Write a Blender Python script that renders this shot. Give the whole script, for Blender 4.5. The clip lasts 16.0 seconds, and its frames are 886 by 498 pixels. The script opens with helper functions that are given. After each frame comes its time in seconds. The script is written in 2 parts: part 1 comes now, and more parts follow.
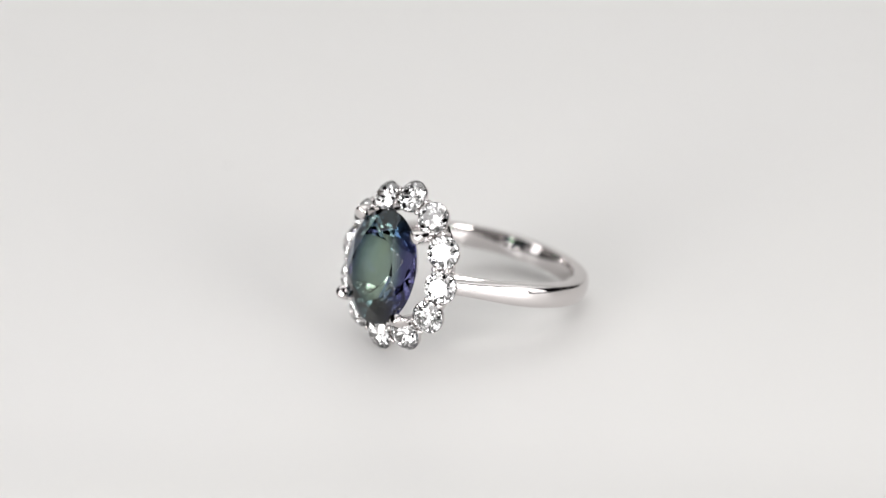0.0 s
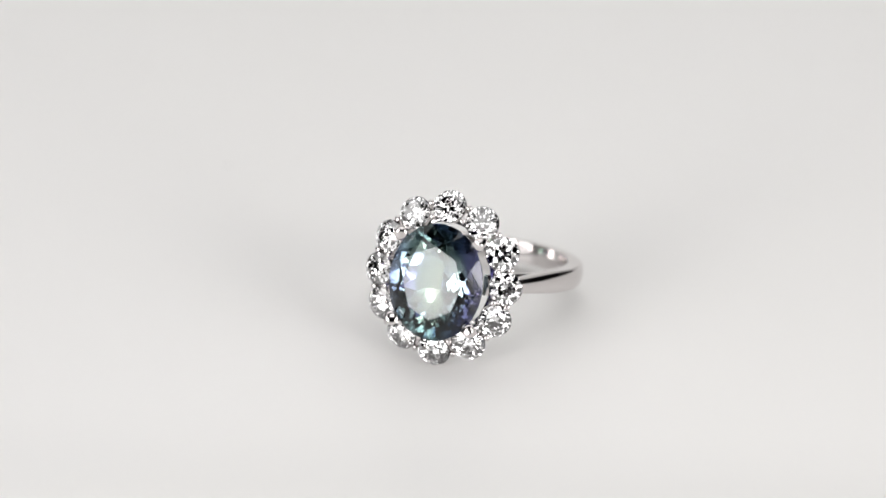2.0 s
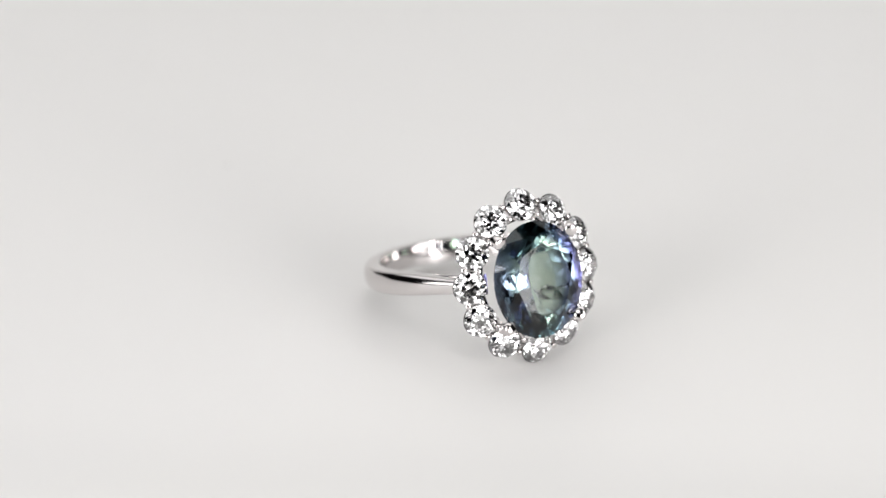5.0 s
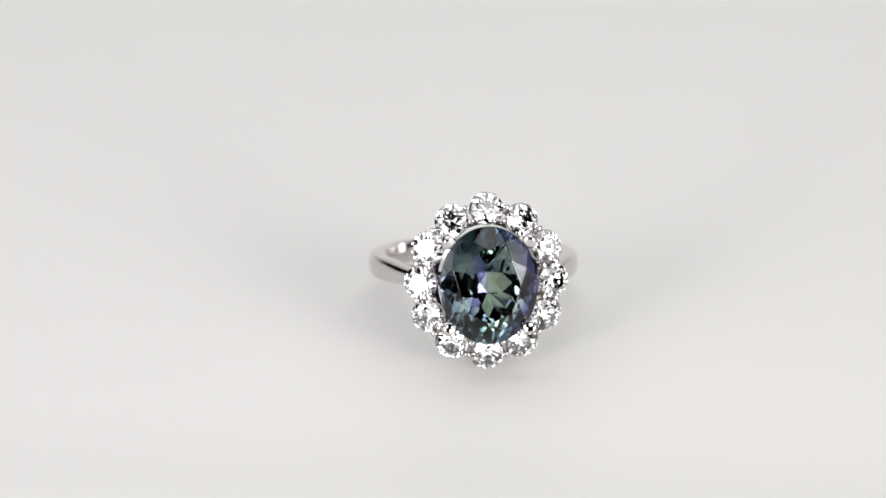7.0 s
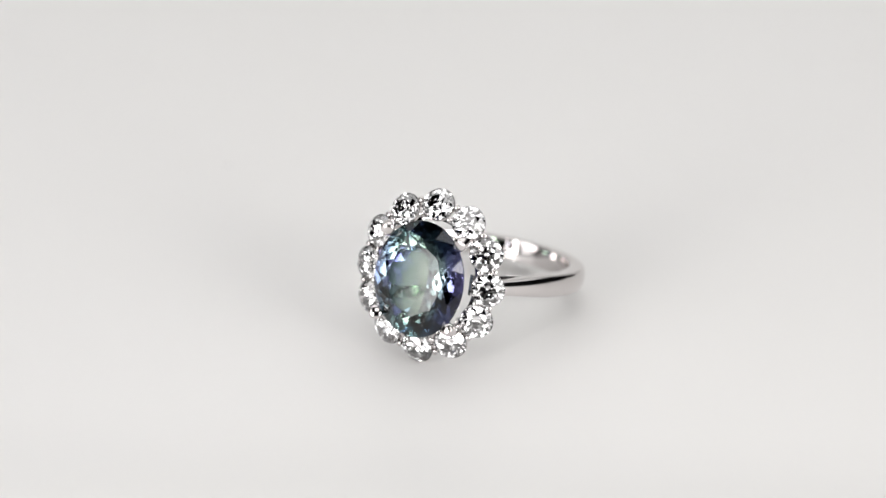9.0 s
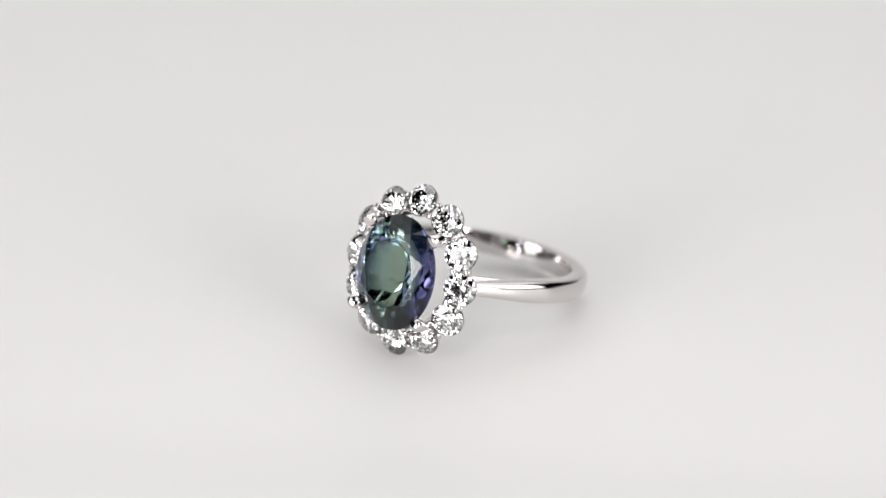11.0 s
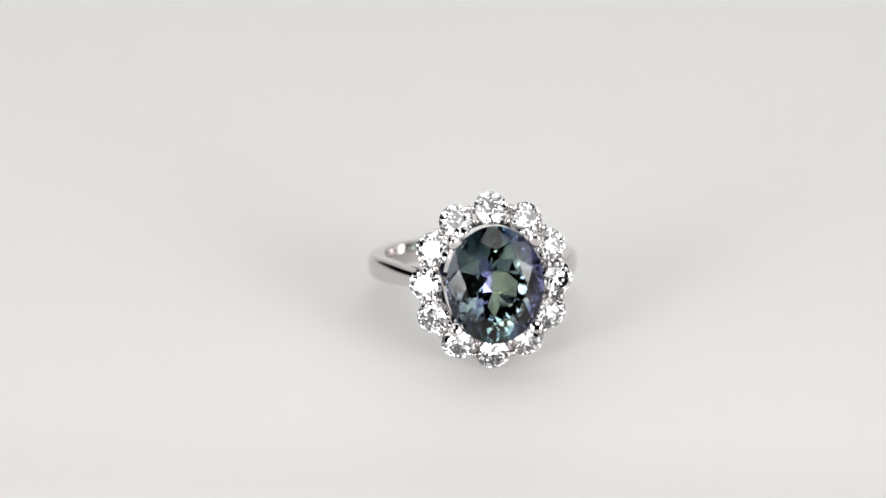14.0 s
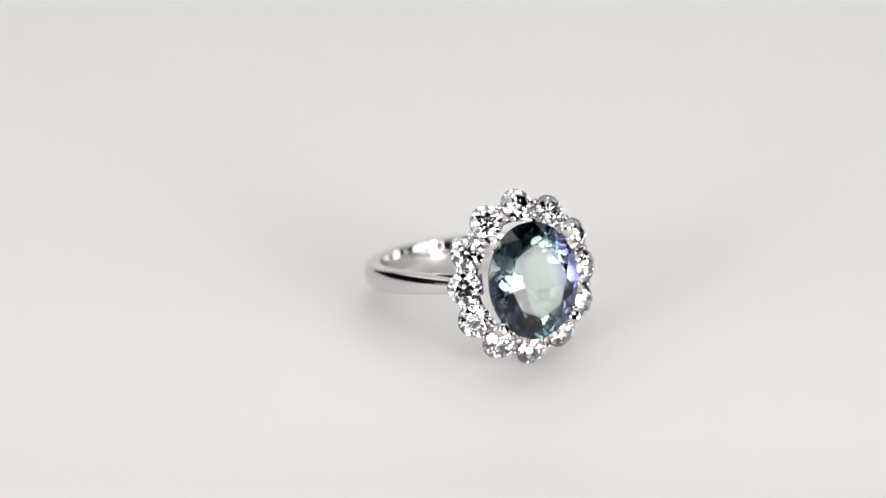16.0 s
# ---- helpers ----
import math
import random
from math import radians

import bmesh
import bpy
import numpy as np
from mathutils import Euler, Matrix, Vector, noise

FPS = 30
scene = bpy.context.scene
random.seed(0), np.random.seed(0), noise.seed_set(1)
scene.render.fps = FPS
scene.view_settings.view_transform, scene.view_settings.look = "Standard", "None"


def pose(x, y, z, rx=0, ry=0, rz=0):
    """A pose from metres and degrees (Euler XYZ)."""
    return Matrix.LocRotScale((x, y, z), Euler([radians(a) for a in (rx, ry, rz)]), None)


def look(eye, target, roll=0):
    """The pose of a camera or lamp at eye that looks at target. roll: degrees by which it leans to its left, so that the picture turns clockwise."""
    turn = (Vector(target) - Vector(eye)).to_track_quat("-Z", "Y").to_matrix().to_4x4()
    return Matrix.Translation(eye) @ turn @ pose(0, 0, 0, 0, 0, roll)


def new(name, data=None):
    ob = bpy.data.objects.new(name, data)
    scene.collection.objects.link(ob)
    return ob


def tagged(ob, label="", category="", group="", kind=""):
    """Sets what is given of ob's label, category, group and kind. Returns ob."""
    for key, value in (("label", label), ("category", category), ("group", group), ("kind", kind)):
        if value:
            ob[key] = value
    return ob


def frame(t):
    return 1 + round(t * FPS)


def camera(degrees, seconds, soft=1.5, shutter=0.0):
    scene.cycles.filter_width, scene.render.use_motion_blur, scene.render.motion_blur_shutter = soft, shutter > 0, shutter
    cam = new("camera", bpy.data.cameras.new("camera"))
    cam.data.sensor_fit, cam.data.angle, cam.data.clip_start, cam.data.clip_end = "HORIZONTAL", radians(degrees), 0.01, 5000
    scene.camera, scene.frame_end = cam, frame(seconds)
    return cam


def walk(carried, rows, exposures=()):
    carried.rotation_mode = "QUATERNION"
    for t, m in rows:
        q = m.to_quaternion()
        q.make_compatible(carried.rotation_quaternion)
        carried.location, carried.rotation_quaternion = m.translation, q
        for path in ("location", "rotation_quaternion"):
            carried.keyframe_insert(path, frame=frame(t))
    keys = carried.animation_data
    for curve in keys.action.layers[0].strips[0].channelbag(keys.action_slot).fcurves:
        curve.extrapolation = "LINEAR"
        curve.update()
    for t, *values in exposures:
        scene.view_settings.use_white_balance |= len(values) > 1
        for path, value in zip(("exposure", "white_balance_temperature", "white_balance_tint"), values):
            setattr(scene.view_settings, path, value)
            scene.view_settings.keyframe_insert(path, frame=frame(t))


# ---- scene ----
# camera: still, on a stand, a little above the ring and 28 cm away
cam = camera(17.83, 16.0)
EYE = pose(0, -0.2470, 0.12280, 90 - 25.19, 0, 0.78)
walk(cam, [(0.0, EYE), (16.0, EYE)], exposures=[(0.0, 0.0), (16.0, 0.0)])
cam.data.dof.use_dof = True
cam.data.dof.focus_distance = 0.262
cam.data.dof.aperture_fstop = 15

# ---- light: one softbox overhead, one over the camera, two bright ones in front and two weaker ones beside those, in an unlit studio ----
world = bpy.data.worlds.new("studio")
world.use_nodes = True
world.node_tree.nodes["Background"].inputs[0].default_value = (0.02, 0.02, 0.02, 1)
world.node_tree.nodes["Background"].inputs[1].default_value = 1.0
scene.world = world


def softbox(name, m, sx, sy, watts, colour=(1, 0.985, 0.985), spread=180):
    data = bpy.data.lights.new(name, "AREA")
    data.shape, data.size, data.size_y, data.energy, data.color = "RECTANGLE", sx, sy, watts, colour
    data.spread = radians(spread)
    ob = new(name, data)
    ob.matrix_basis = m
    return ob


softbox("overhead_softbox", pose(-0.05, 0.21, 0.42), 1.10, 0.50, 1.90, (0.995, 1, 1))
for x, y, wide, watts in ((-0.264, -0.325, 0.160, 0.60), (0.272, -0.318, 0.185, 0.68)):
    softbox("front_softbox", look((x, y, 0.12), (0, 0, 0.015)), wide, 0.21, watts, (1, 0.975, 0.968), spread=125)
softbox("camera_softbox", look((0, -0.23, 0.37), (0, 0, 0.01)), 0.22, 0.20, 0.30, (1, 0.985, 0.98))
for side in (-1, 1):
    softbox("side_softbox", look((side * 0.37, -0.175, 0.19), (0, 0, 0.015)), 0.15, 0.34, 0.20, (1, 0.985, 0.98), spread=125)


# ---- materials ----
def material(name):
    m = bpy.data.materials.new(name)
    m.use_nodes = True
    return m, m.node_tree, m.node_tree.nodes["Principled BSDF"]


def node(tree, kind, **values):
    n = tree.nodes.new(kind)
    for key, value in values.items():
        n.inputs[key.replace("_", " ")].default_value = value
    return n


def ramp(tree, source, stops):
    n = tree.nodes.new("ShaderNodeValToRGB")
    while len(n.color_ramp.elements) < len(stops):
        n.color_ramp.elements.new(0.5)
    for e, (at, c) in zip(n.color_ramp.elements, stops):
        e.position, e.color = at, (*c, 1)
    tree.links.new(source, n.inputs[0])
    return n


def paper_material(name, base, rough, fleck=0.012, grain=900):
    """Matte surface with faint clouding, fine tooth and soft sheen."""
    m, t, b = material(name)
    co = t.nodes.new("ShaderNodeTexCoord")
    big = node(t, "ShaderNodeTexNoise", Scale=9.0, Detail=3.0)
    fine = node(t, "ShaderNodeTexNoise", Scale=float(grain), Detail=4.0)
    t.links.new(co.outputs["Object"], big.inputs["Vector"])
    t.links.new(co.outputs["Object"], fine.inputs["Vector"])
    lo, hi = [c * (1 - fleck) for c in base], [min(1, c * (1 + fleck)) for c in base]
    r = ramp(t, big.outputs["Fac"], [(0.3, lo), (0.7, hi)])
    t.links.new(r.outputs[0], b.inputs["Base Color"])
    b.inputs["Roughness"].default_value = rough
    bump = node(t, "ShaderNodeBump", Strength=0.05, Distance=0.00005)
    t.links.new(fine.outputs["Fac"], bump.inputs["Height"])
    t.links.new(bump.outputs[0], b.inputs["Normal"])
    return m


def metal_material(name, base, rough):
    """Polished white gold with hairline polishing marks."""
    m, t, b = material(name)
    co = t.nodes.new("ShaderNodeTexCoord")
    fine = node(t, "ShaderNodeTexNoise", Scale=2600.0, Detail=2.0)
    broad = node(t, "ShaderNodeTexNoise", Scale=350.0, Detail=2.0)
    t.links.new(co.outputs["Object"], fine.inputs["Vector"])
    t.links.new(co.outputs["Object"], broad.inputs["Vector"])
    b.inputs["Base Color"].default_value = (*base, 1)
    b.inputs["Metallic"].default_value = 1.0
    r = ramp(t, fine.outputs["Fac"], [(0.3, (rough * 0.7,) * 3), (0.75, (rough * 1.5,) * 3)])
    t.links.new(r.outputs[0], b.inputs["Roughness"])
    bump = node(t, "ShaderNodeBump", Strength=0.04, Distance=0.00004)
    t.links.new(broad.outputs["Fac"], bump.inputs["Height"])
    t.links.new(bump.outputs[0], b.inputs["Normal"])
    return m


def diamond_material():
    m, t, b = material("diamond")
    b.inputs["Base Color"].default_value = (0.99, 0.99, 1.0, 1)
    b.inputs["Roughness"].default_value = 0.0
    b.inputs["IOR"].default_value = 2.42
    b.inputs["Transmission Weight"].default_value = 1.0
    return m


def gem_material():
    """Blue-green stone that turns violet along one side, with pale window and dark rim painted in."""
    m, t, b = material("gem_shaded_rim")
    co = t.nodes.new("ShaderNodeTexCoord")
    split = t.nodes.new("ShaderNodeSeparateXYZ")
    t.links.new(co.outputs["Object"], split.inputs[0])
    wob = node(t, "ShaderNodeTexNoise", Scale=260.0, Detail=1.0)
    t.links.new(co.outputs["Object"], wob.inputs["Vector"])
    span = node(t, "ShaderNodeMapRange")
    span.inputs["From Min"].default_value, span.inputs["From Max"].default_value = -0.0048, 0.0048
    t.links.new(split.outputs["X"], span.inputs["Value"])
    mix = t.nodes.new("ShaderNodeMath")
    mix.operation = "MULTIPLY_ADD"
    t.links.new(wob.outputs["Fac"], mix.inputs[0])
    mix.inputs[1].default_value = 0.16
    add = t.nodes.new("ShaderNodeMath")
    add.operation = "SUBTRACT"
    t.links.new(span.outputs[0], add.inputs[0])
    add.inputs[1].default_value = 0.08
    t.links.new(add.outputs[0], mix.inputs[2])
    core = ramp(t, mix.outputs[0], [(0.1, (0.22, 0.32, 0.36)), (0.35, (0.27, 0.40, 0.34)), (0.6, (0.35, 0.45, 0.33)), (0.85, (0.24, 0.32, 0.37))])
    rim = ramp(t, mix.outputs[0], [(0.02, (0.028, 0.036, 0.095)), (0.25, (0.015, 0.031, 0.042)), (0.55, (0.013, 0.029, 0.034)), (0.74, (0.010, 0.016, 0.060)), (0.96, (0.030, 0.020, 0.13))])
    # pale middle stands for the see-through window, near-black outline for the unlit facets
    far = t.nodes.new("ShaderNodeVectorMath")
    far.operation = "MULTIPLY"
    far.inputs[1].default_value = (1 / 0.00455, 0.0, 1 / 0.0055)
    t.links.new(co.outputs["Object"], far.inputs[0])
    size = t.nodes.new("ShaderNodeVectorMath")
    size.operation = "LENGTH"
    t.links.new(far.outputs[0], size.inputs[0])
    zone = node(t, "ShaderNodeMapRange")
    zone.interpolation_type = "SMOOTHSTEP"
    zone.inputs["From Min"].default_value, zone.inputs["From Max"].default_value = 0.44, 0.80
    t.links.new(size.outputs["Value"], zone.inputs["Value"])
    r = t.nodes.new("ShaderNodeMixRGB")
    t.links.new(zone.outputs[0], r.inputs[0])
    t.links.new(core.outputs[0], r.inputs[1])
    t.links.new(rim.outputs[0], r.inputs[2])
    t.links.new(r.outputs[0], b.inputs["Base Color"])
    b.inputs["Roughness"].default_value = 0.0
    b.inputs["IOR"].default_value = 1.69
    b.inputs["Specular Tint"].default_value = (0.56, 0.57, 0.57, 1)
    b.inputs["Transmission Weight"].default_value = 1.0
    return m


PAPER = paper_material("white_paper", (0.686, 0.680, 0.670), 0.45)
TENT = paper_material("tent_cloth", (0.86, 0.85, 0.845), 0.9, 0.02, 400)
DARK = paper_material("dark_studio_wall", (0.012, 0.012, 0.013), 0.9, 0.2, 60)
METAL = metal_material("white_gold", (0.67, 0.64, 0.635), 0.06)
DUST = paper_material("dust", (0.5, 0.49, 0.48), 0.9, 0.1, 4000)
DIAMOND = diamond_material()
GEM = gem_material()


# ---- mesh helpers (millimetres in, metres out) ----
def link_mesh(name, bm, mat, smooth=False):
    bmesh.ops.recalc_face_normals(bm, faces=bm.faces[:])
    for f in bm.faces:
        f.smooth = smooth
    if smooth:
        for e in bm.edges:
            if e.is_manifold and e.calc_face_angle(0) > radians(32):
                e.smooth = False
    me = bpy.data.meshes.new(name)
    bm.to_mesh(me)
    bm.free()
    me.materials.append(mat)
    return me


def part(name, data, parent, m=None, label=""):
    ob = new(name, data)
    ob.parent = parent
    if m is not None:
        ob.matrix_basis = m
    return tagged(ob, label)


def box(lo, hi):
    bm = bmesh.new()
    bmesh.ops.create_cube(bm, size=1)
    for v in bm.verts:
        v.co = Vector([a + (c + 0.5) * (b - a) for a, b, c in zip(lo, hi, v.co)])
    return bm


def loft(rings, closed=False, caps=True):
    """A skin over rings of points (mm)."""
    bm = bmesh.new()
    rows = [[bm.verts.new(Vector(p) * 0.001) for p in ring] for ring in rings]
    n = len(rows[0])
    pairs = list(zip(rows, rows[1:])) + ([(rows[-1], rows[0])] if closed else [])
    for a, b in pairs:
        for i in range(n):
            bm.faces.new((a[i], a[(i + 1) % n], b[(i + 1) % n], b[i]))
    if caps and not closed:
        bm.faces.new(rows[0][::-1])
        bm.faces.new(rows[-1])
    return bm


def tube(path, radii, sides=14, dome=0.6):
    """A round wire along a path (mm) with a domed end on its last point."""
    pts = [Vector(p) for p in path]
    rings = []
    side = None
    for i, p in enumerate(pts):
        d = (pts[min(i + 1, len(pts) - 1)] - pts[max(i - 1, 0)]).normalized()
        a = d.orthogonal().normalized() if side is None else (side - d * side.dot(d)).normalized()
        side = a
        b = d.cross(a)
        rings.append([p + radii[i] * (math.cos(k * math.tau / sides) * a + math.sin(k * math.tau / sides) * b) for k in range(sides)])
    d = (pts[-1] - pts[-2]).normalized()
    b = d.cross(side)
    for j in range(1, 6):
        g = j / 5 * math.pi / 2 * 0.97
        r, up = radii[-1] * math.cos(g), radii[-1] * math.sin(g) * dome
        rings.append([pts[-1] + d * up + r * (math.cos(k * math.tau / sides) * side + math.sin(k * math.tau / sides) * b) for k in range(sides)])
    return loft(rings)


def brilliant(a, b, table, crown, star, girdle, depth, low, sub=1):
    """A brilliant-cut stone on an a x b outline (mm), table towards +y's opposite (-y), girdle at y = 0."""
    c8 = math.cos(math.pi / 8)

    def at(r, turn, h):
        g = turn * math.tau / 8
        return Vector((a * r * math.sin(g), -h, b * r * math.cos(g))) * 0.001

    bm = bmesh.new()
    tab = [bm.verts.new(at(table, k, girdle + crown)) for k in range(8)]
    mid = [bm.verts.new(at(star, k + 0.5, girdle + crown * (1 - star * c8) / (1 - table))) for k in range(8)]
    n = 16 * sub
    up = [bm.verts.new(at(1, k * 8 / n, girdle)) for k in range(n)]
    down = [bm.verts.new(at(1, k * 8 / n, -girdle)) for k in range(n)]
    lows = [bm.verts.new(at(low, k + 0.5, -girdle - depth * (1 - low * c8))) for k in range(8)]
    tip = bm.verts.new(at(0, 0, -girdle - depth))
    bm.faces.new(tab)
    for k in range(8):
        j = (k + 1) % 8
        bm.faces.new((tab[k], mid[k], tab[j]))
        bm.faces.new((tab[k], mid[k - 1], up[2 * sub * k], mid[k]))
        bm.faces.new((tip, lows[k - 1], down[2 * sub * k], lows[k]))
        for h in range(2 * sub):
            i, i2 = 2 * sub * k + h, (2 * sub * k + h + 1) % n
            bm.faces.new((mid[k], up[i], up[i2]))
            bm.faces.new((lows[k], down[i], down[i2]))
            bm.faces.new((up[i], up[i2], down[i2], down[i]))
    return bm


def oval_stone(a, b, table, crown, star, girdle, depth):
    """An oval mixed cut (mm): brilliant crown, four-tier and slightly uneven pavilion that ends in a short keel. Table towards -y."""
    c8 = math.cos(math.pi / 8)
    bm = bmesh.new()

    rng = random.Random(5)

    def ring(count, shift, r, h, even=False, loose=0.0):
        """even: every side of the ring lies the same way in from the outline, so that all pavilion facets slope alike; loose: how unevenly it is cut."""
        r0, h0 = r, h
        for k in range(count):
            g = (k + shift + loose * rng.uniform(-6, 6)) * math.tau / count
            r, h = r0 + loose * rng.uniform(-0.5, 0.5), h0 + loose * rng.uniform(-2, 2)
            ra, rb = (a * r, b - a * (1 - r)) if even else (a * r, b * r)
            bm.verts.new(Vector((ra * math.sin(g), -h, rb * math.cos(g))) * 0.001)

    ring(8, 0, table, girdle + crown)
    ring(8, 0.5, star, girdle + crown * (1 - star * c8) / (1 - table))
    ring(48, 0, 1, girdle)
    ring(48, 0, 1, -girdle)
    for count, shift, r, down in ((16, 0.5, 0.76, 0.31), (16, 0, 0.50, 0.60), (8, 0.5, 0.32, 0.775), (8, 0, 0.16, 0.895)):
        ring(count, shift, r, -girdle - depth * down, True, 0.008)
    for v in (a - b, b - a):
        bm.verts.new(Vector((0, girdle + depth, v)) * 0.001)
    bmesh.ops.convex_hull(bm, input=bm.verts[:])
    bmesh.ops.dissolve_limit(bm, angle_limit=radians(0.5), verts=bm.verts[:], edges=bm.edges[:])
    # the crown's facet edges are faintly rubbed
    top = [e for e in bm.edges if all(-v.co.y > girdle * 0.0009 for v in e.verts) and not all(-v.co.y < girdle * 0.0011 for v in e.verts)]
    bmesh.ops.bevel(bm, geom=top, offset=0.000016, segments=1, affect="EDGES")
    return bm


# ---- setting ----
def paper_sweep():
    """One sheet: a faint swell near its front, flat under the ring, curving up behind."""
    xs = [-0.415 + 0.83 * i / 60 for i in range(61)]
    bm = bmesh.new()
    rows = []
    line = [-0.62 + 0.02 * i for i in range(28)] + [-0.06 + 0.002 * i for i in range(31)] + [0.02 + 0.02 * i for i in range(16)]
    for y in line:
        row = []
        for x in xs:
            edge = -0.026 - 0.05 * x
            d = max(0.0, edge - y)
            k = min(1.0, d / 0.016)
            z = 0.0007 * k * k * (3 - 2 * k)
            row.append(bm.verts.new((x, y, z)))
        rows.append(row)
    for i in range(1, 25):
        g = i / 24 * math.pi / 2
        rows.append([bm.verts.new((x, 0.32 + 0.18 * math.sin(g), 0.18 * (1 - math.cos(g)))) for x in xs])
    rows.append([bm.verts.new((x, 0.5, 0.53)) for x in xs])
    for r, q in zip(rows, rows[1:]):
        for i in range(len(xs) - 1):
            bm.faces.new((r[i], r[i + 1], q[i + 1], q[i]))
    ob = new("backdrop", link_mesh("backdrop", bm, PAPER, True))
    if ob.data.polygons[0].normal.z < 0:
        ob.data.flip_normals()
    return tagged(ob, "seamless white paper sweep, smooth, matte and clean", "backdrop", kind="structure")


paper_sweep()
for nm, lo, hi, mat, text in (
        ("wall_north", (-0.435, 0.53, -0.02), (0.435, 0.545, 0.54), TENT, "white cloth back of a light tent"),
        ("ceiling_1", (-0.435, -0.03, 0.545), (0.435, 0.545, 0.56), TENT, "white cloth top of a light tent"),
        ("wall_south", (-1.52, -1.52, -0.8), (1.52, -1.5, 1.6), DARK, "dark unlit studio wall behind the camera"),
        ("wall_south_west", (-1.52, -1.5, -0.8), (-1.5, 1.5, 1.6), DARK, "dark unlit studio wall"),
        ("wall_south_east", (1.5, -1.5, -0.8), (1.52, 1.5, 1.6), DARK, "dark unlit studio wall"),
        ("wall_far_north", (-1.52, 1.5, -0.8), (1.52, 1.52, 1.6), DARK, "dark unlit studio wall"),
        ("floor", (-1.52, -1.52, -0.82), (1.52, 1.52, -0.8), DARK, "dark studio floor below the paper sweep"),
        ("ceiling_2", (-1.52, -1.52, 1.6), (1.52, 1.52, 1.62), DARK, "dark studio ceiling")):
    tagged(new(nm, link_mesh(nm, box(lo, hi), mat)), text, nm.split("_")[0], kind="structure")


# ---- the ring ----
HALO = [(0, 6.872), (3.299, 5.765), (5.558, 3.191), (6.241, 0)]
BAND_W, BAND_R = -12.489, 10.2
HEAD = Matrix.Translation((-0.000292, -0.010524, 0.00825)) @ Matrix.Rotation(radians(-17.26), 4, "X") @ Matrix.Rotation(radians(1.26), 4, "Y")


LEAN = HEAD @ Matrix.Translation((0, 0, -0.00022)) @ Matrix.Rotation(radians(1.3), 4, "X") @ Matrix.Rotation(radians(0.1), 4, "Y")


def P(u, v, w):
    """A point of the head: u across, v up, w out of its face (mm)."""
    return Vector((u, -w, v))


def band_section(centre, out, thick, wide):
    """A D-shaped section: flat inside, flat narrow sides, a low crown outside, rounded over into the sides."""
    h, e = wide / 2, 0.07
    half = [(0.0, 0.0), (0.0, h - 2 * e), (e * 0.4, h - e * 0.6), (2 * e, h)]
    arc, fillet = radians(20), min(0.42, 0.3 * thick)
    reach = h - fillet * (1 - math.sin(arc))
    drop = reach / math.sin(arc) * (1 - math.cos(arc))
    for k in range(7):
        g = math.pi / 2 + (arc - math.pi / 2) * k / 6
        half.append((thick - drop - fillet * (math.cos(arc) - math.cos(g)), h - fillet * (1 - math.sin(g))))
    for k in range(1, 8):
        g = arc * (1 - k / 7)
        half.append((thick - reach / math.sin(arc) * (1 - math.cos(g)), reach * math.sin(g) / math.sin(arc)))
    loop = half + [(r, -v) for r, v in reversed(half[1:-1])]
    up = Vector((0, 0, 1))
    return [centre + out * (r - thick / 2) + up * v for r, v in loop]


def shank_path():
    """Centres, outward ways, thickness and width from one shoulder round the back to the other."""
    rows = []
    join, mid = 72, BAND_R - 0.85
    for i in range(-60, 61):
        g = radians(180 - i / 60 * (180 - join))
        rows.append((P(mid * math.sin(g), 0, BAND_W + mid * math.cos(g)), P(math.sin(g), 0, math.cos(g)), 1.7, 2.15))
    arm = []
    g = radians(join)
    a = P(mid * math.sin(g), 0, BAND_W + mid * math.cos(g))
    end = P(5.5, 0, -1.8)
    size = (end - a).length
    d, de = P(-math.cos(g), 0, math.sin(g)) * size, P(-0.46, 0, 0.89) * size
    for i in range(1, 19):
        s = i / 18
        p = a * (2 * s**3 - 3 * s**2 + 1) + d * (s**3 - 2 * s**2 + s) + end * (3 * s**2 - 2 * s**3) + de * (s**3 - s**2)
        way = (a * (6 * s * s - 6 * s) + d * (3 * s * s - 4 * s + 1) + end * (6 * s - 6 * s * s) + de * (3 * s * s - 2 * s)).normalized()
        out = Vector((-way.y, way.x, 0))
        if out.x < 0:
            out = -out
        ease = s * s * (3 - 2 * s)
        arm.append((p, out, 1.7 - 0.6 * ease, 2.15 - 0.8 * ease))

    def mirror(v):
        return Vector((-v.x, v.y, v.z))

    first = [(mirror(p), mirror(o), t, w) for p, o, t, w in reversed(arm)]
    return first + rows + arm


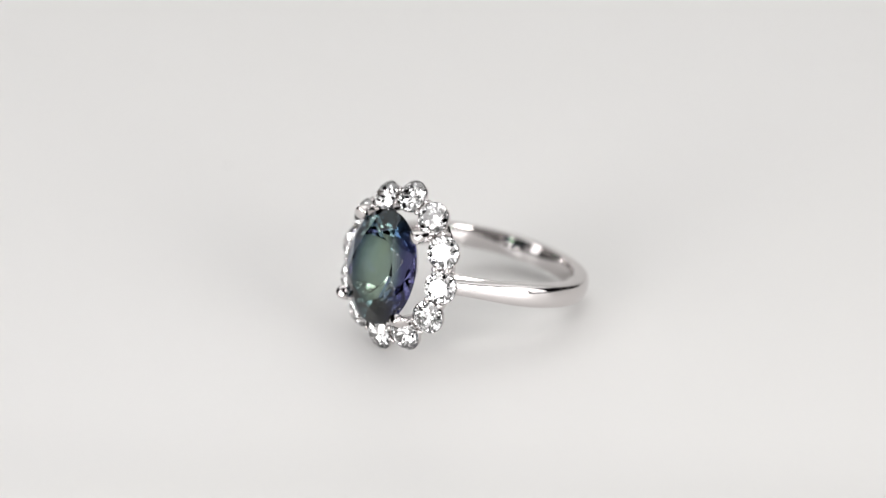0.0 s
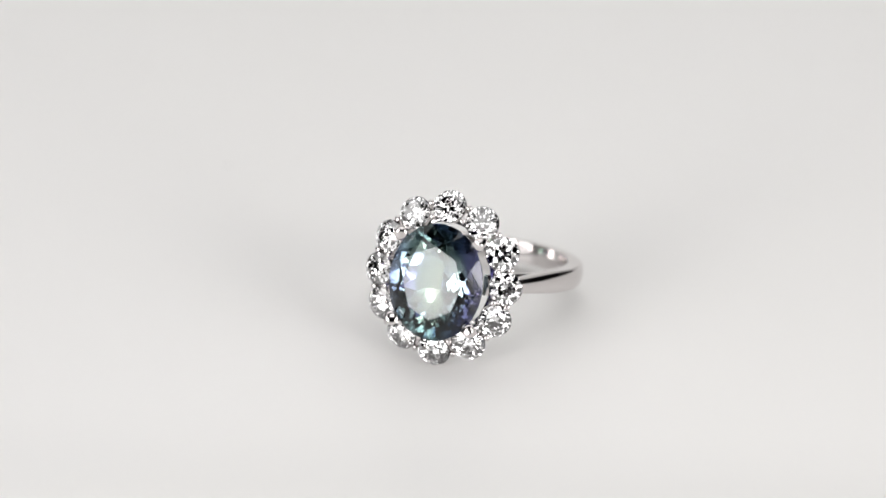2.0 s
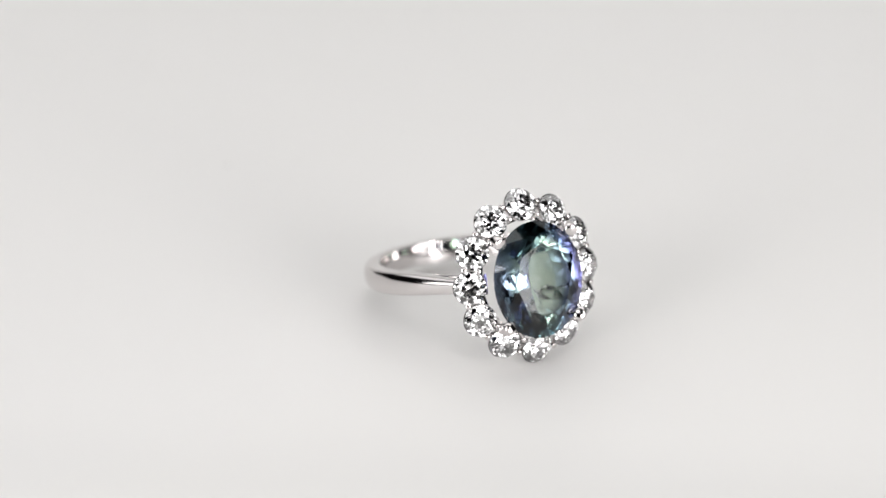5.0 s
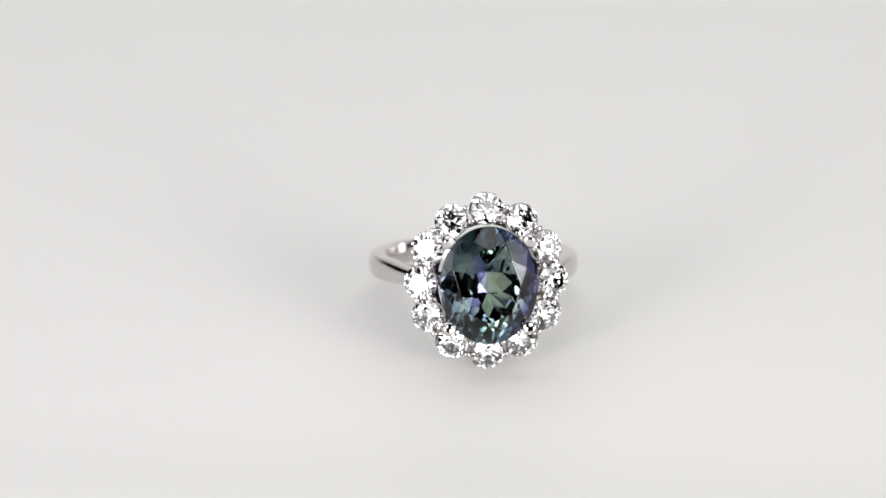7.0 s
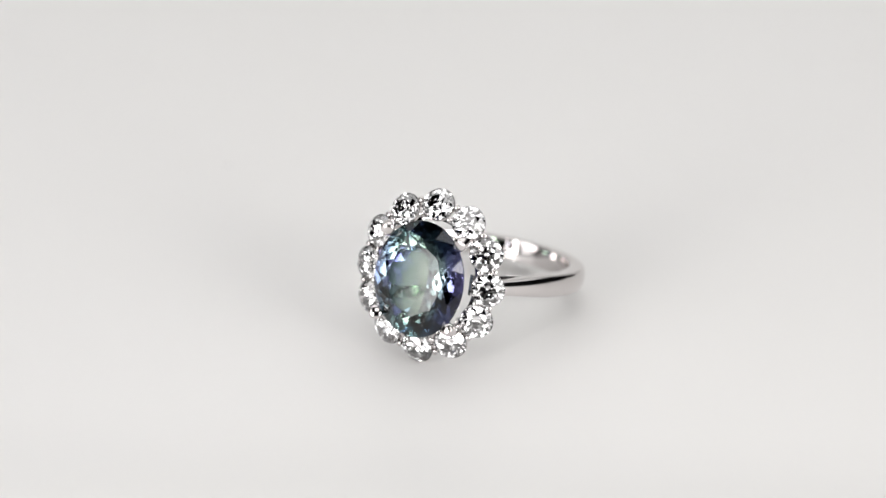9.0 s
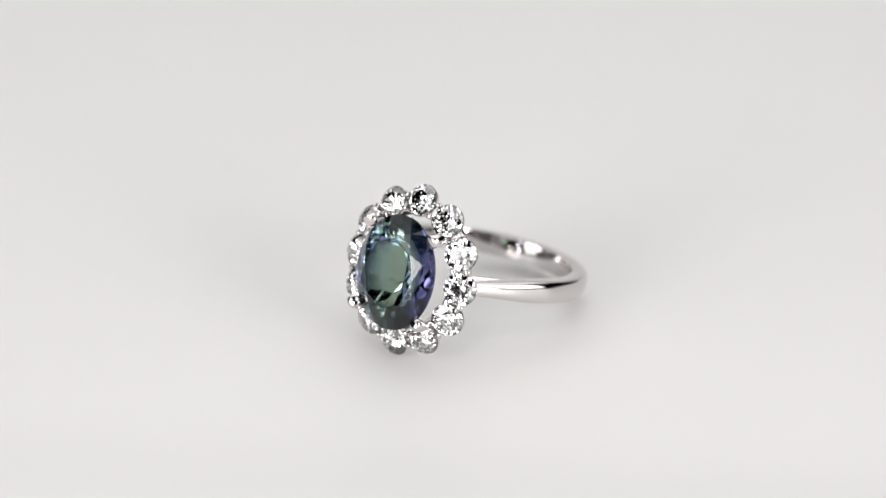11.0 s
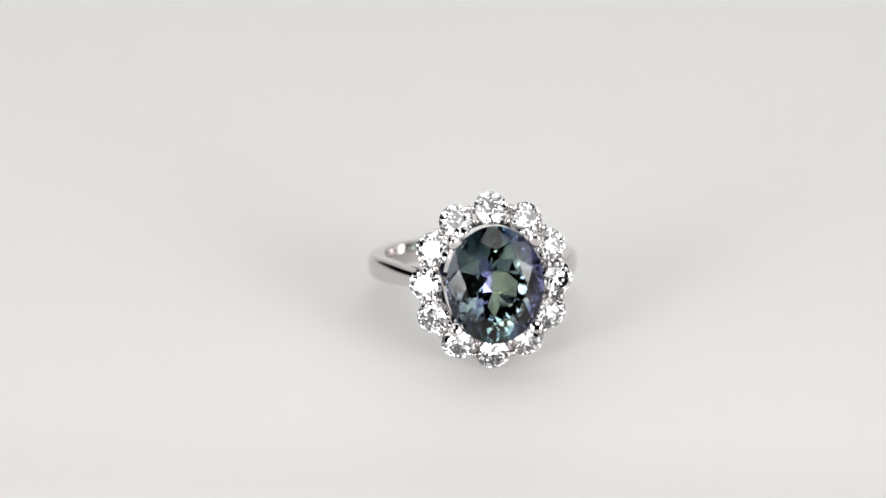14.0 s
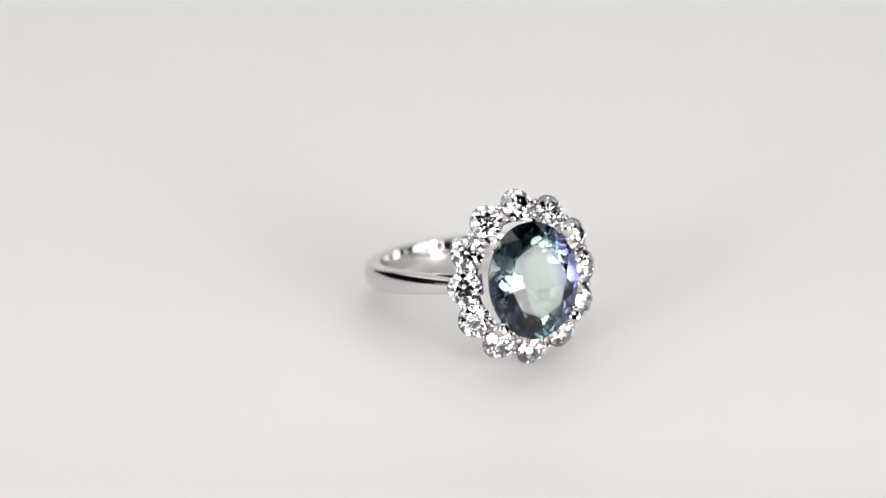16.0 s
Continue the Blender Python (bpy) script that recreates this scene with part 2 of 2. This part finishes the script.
def build_ring():
    ring = tagged(new("ring"), "polished white gold ring, oval blue-green stone, diamond halo, lying down", "ring")
    rows = shank_path()
    part("shank", link_mesh("shank", loft([band_section(*r) for r in rows]), METAL, True), ring, LEAN, "polished white gold band with crowned outside")
    # inner arms that run from the band up to the gallery
    for side in (-1, 1):
        sect = []
        g = radians(64)
        a = P((BAND_R - 1.45) * math.sin(g), 0, BAND_W + (BAND_R - 1.45) * math.cos(g))
        d, end = P(-math.cos(g), 0, math.sin(g)) * 7.2, P(3.9, 0, -1.35)
        for i in range(15):
            s = i / 14
            p = a + d * s + (end - a - d) * s * s
            way = (d + (end - a - d) * 2 * s).normalized()
            out = Vector((way.y, -way.x, 0))
            out = out if out.x > 0 else -out
            flip = Vector((side, 1, 1))
            sect.append(band_section(p * flip, out * flip, 0.55, 1.5 + 0.5 * s))
        part("inner_arm", link_mesh("inner_arm", loft(sect), METAL, True), ring, LEAN)
    # oval gallery wall below the large stone
    for nm, a, b, w0, w1, th in (("gallery_rail", 4.75, 5.5, -1.1, -0.55, 0.4), ("halo_rail", 6.0, 6.6, -1.75, -1.35, 0.4)):
        loops = []
        for k in range(72):
            g = k * math.tau / 72
            o = Vector((math.sin(g), 0, math.cos(g)))
            c = P(a * math.sin(g), b * math.cos(g), (w0 + w1) / 2)
            loops.append([c + o * (x * th / 2) + P(0, 0, y * (w1 - w0) / 2) for x, y in ((-1, -0.8), (-0.6, -1), (0.6, -1), (1, -0.8), (1, 0.8), (0.6, 1), (-0.6, 1), (-1, 0.8))])
        part(nm, link_mesh(nm, loft(loops, closed=True), METAL, True), ring, HEAD)
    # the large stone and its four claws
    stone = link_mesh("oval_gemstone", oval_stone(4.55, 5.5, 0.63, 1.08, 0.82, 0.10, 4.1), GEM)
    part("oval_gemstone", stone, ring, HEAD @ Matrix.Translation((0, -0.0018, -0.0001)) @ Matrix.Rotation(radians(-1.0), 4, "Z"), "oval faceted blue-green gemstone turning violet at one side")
    for su in (-1, 1):
        for sv in (-1, 1):
            path = [(3.35, 3.75, -1.3), (3.5, 3.9, -0.9), (3.62, 4.02, -0.3), (3.78, 4.12, 0.4), (3.84, 4.2, 1.2), (3.80, 4.12, 1.9), (3.68, 3.94, 2.35)]
            path = [P(su * u, sv * v, w) for u, v, w in path]
            part("claw", link_mesh("claw", tube(path, [0.42, 0.45, 0.5, 0.54, 0.6, 0.66, 0.66], 20, 0.38), METAL, True), ring, HEAD)
    # halo of twelve small stones, each in its own cup
    cut = link_mesh("diamond", brilliant(1.55, 1.55, 0.56, 0.48, 0.78, 0.035, 1.32, 0.24), DIAMOND)
    cup = []
    for r, w in ((1.50, -0.12), (1.585, -0.05), (1.60, -0.12), (1.56, -0.46), (1.50, -0.50), (1.40, -0.46), (1.40, -0.24)):
        cup.append([P(r * math.sin(k * math.tau / 32), r * math.cos(k * math.tau / 32), w) for k in range(32)])
    cup = link_mesh("cup", loft(cup, closed=True), METAL, True)
    spots = []
    for k in range(12):
        q = k % 6
        u, v = HALO[q] if q < 4 else (HALO[6 - q][0], -HALO[6 - q][1])
        if k >= 6:
            u, v = -u, -v
        spots.append((u, v))
    frames = []
    for u, v in spots:
        n = Vector((u / 6.241**2, 0, v / 6.872**2)).normalized()
        face = (P(0, 0, 1) * math.cos(radians(23)) + n * math.sin(radians(23))).normalized()
        z = (n - face * n.dot(face)).normalized()
        y = -face
        x = y.cross(z)
        m = Matrix((x, y, z)).transposed().to_4x4()
        frames.append((P(u, v, 0), m, n, face))
        m = HEAD @ Matrix.Translation(P(u, v, 0) * 0.001) @ m
        part("cup", cup, ring, m)
        part("diamond", cut, ring, m, "round brilliant-cut white diamond")
    # bead prongs in pairs where two small stones meet
    for k in range(12):
        c0, _, n0, f0 = frames[k]
        c1, _, n1, f1 = frames[(k + 1) % 12]
        c, n, f = (c0 + c1) / 2, (n0 + n1).normalized(), (f0 + f1).normalized()
        lie = (n - f * n.dot(f)).normalized()
        for s in (-1, 1):
            foot, top = c + lie * s * 0.6 - f * (1.2 if s > 0 else 1.5), c + lie * s * 0.68 + f * 0.18
            path = [foot, foot.lerp(top, 0.5), foot.lerp(top, 0.85), top]
            part("bead_prong", link_mesh("bead_prong", tube(path, [0.24, 0.25, 0.28, 0.28], 12, 0.45), METAL, True), ring, HEAD)
    return ring


ring = build_ring()


def dust_specks():
    """Three tiny grey flecks on the paper."""
    for x, y, r in ((-0.0273, 0.0350, 0.00022), (-0.0394, 0.0645, 0.00022), (-0.0199, 0.0362, 0.00016)):
        bm = bmesh.new()
        bmesh.ops.create_icosphere(bm, subdivisions=2, radius=r)
        for v in bm.verts:
            v.co += Vector(noise.noise_vector(v.co * 9000 + Vector((x, y, 0)) * 1000)) * r * 0.4
            v.co.z *= 0.35
        ob = new("dust_speck", link_mesh("dust_speck", bm, DUST, True))
        ob.matrix_basis = pose(x, y, r * 0.25)
        tagged(ob, "tiny pale grey dust speck on the white paper", "dust", "dust on the paper")


dust_specks()

# turn of the ring about the upright axis: degrees
TURNS = [(0.0, -46.0), (0.5, -40.0), (1.0, -32.4), (1.5, -24.8), (2.0, -17.0), (2.5, -9.1), (3.0, -1.3), (3.5, 6.3), (4.0, 13.9), (4.5, 21.3),
         (5.0, 28.6), (5.25, 31.3), (5.5, 28.6), (6.0, 21.3), (6.5, 13.9), (7.0, 6.3), (7.5, -1.3), (8.0, -9.1), (8.5, -17.0), (9.0, -24.8),
         (9.5, -32.4), (10.0, -40.0), (10.4, -45.3), (10.8, -40.3), (11.3, -32.8), (11.5, -29.6), (12.0, -21.9), (12.5, -14.1), (13.0, -6.3),
         (13.5, 1.5), (14.0, 9.0), (14.5, 16.5), (15.0, 23.9), (15.5, 30.6), (15.65, 31.3), (16.0, 26.3)]


def motions():
    walk(ring, [(t, pose(0, 0, 0, 0, 0, a)) for t, a in TURNS])


motions()
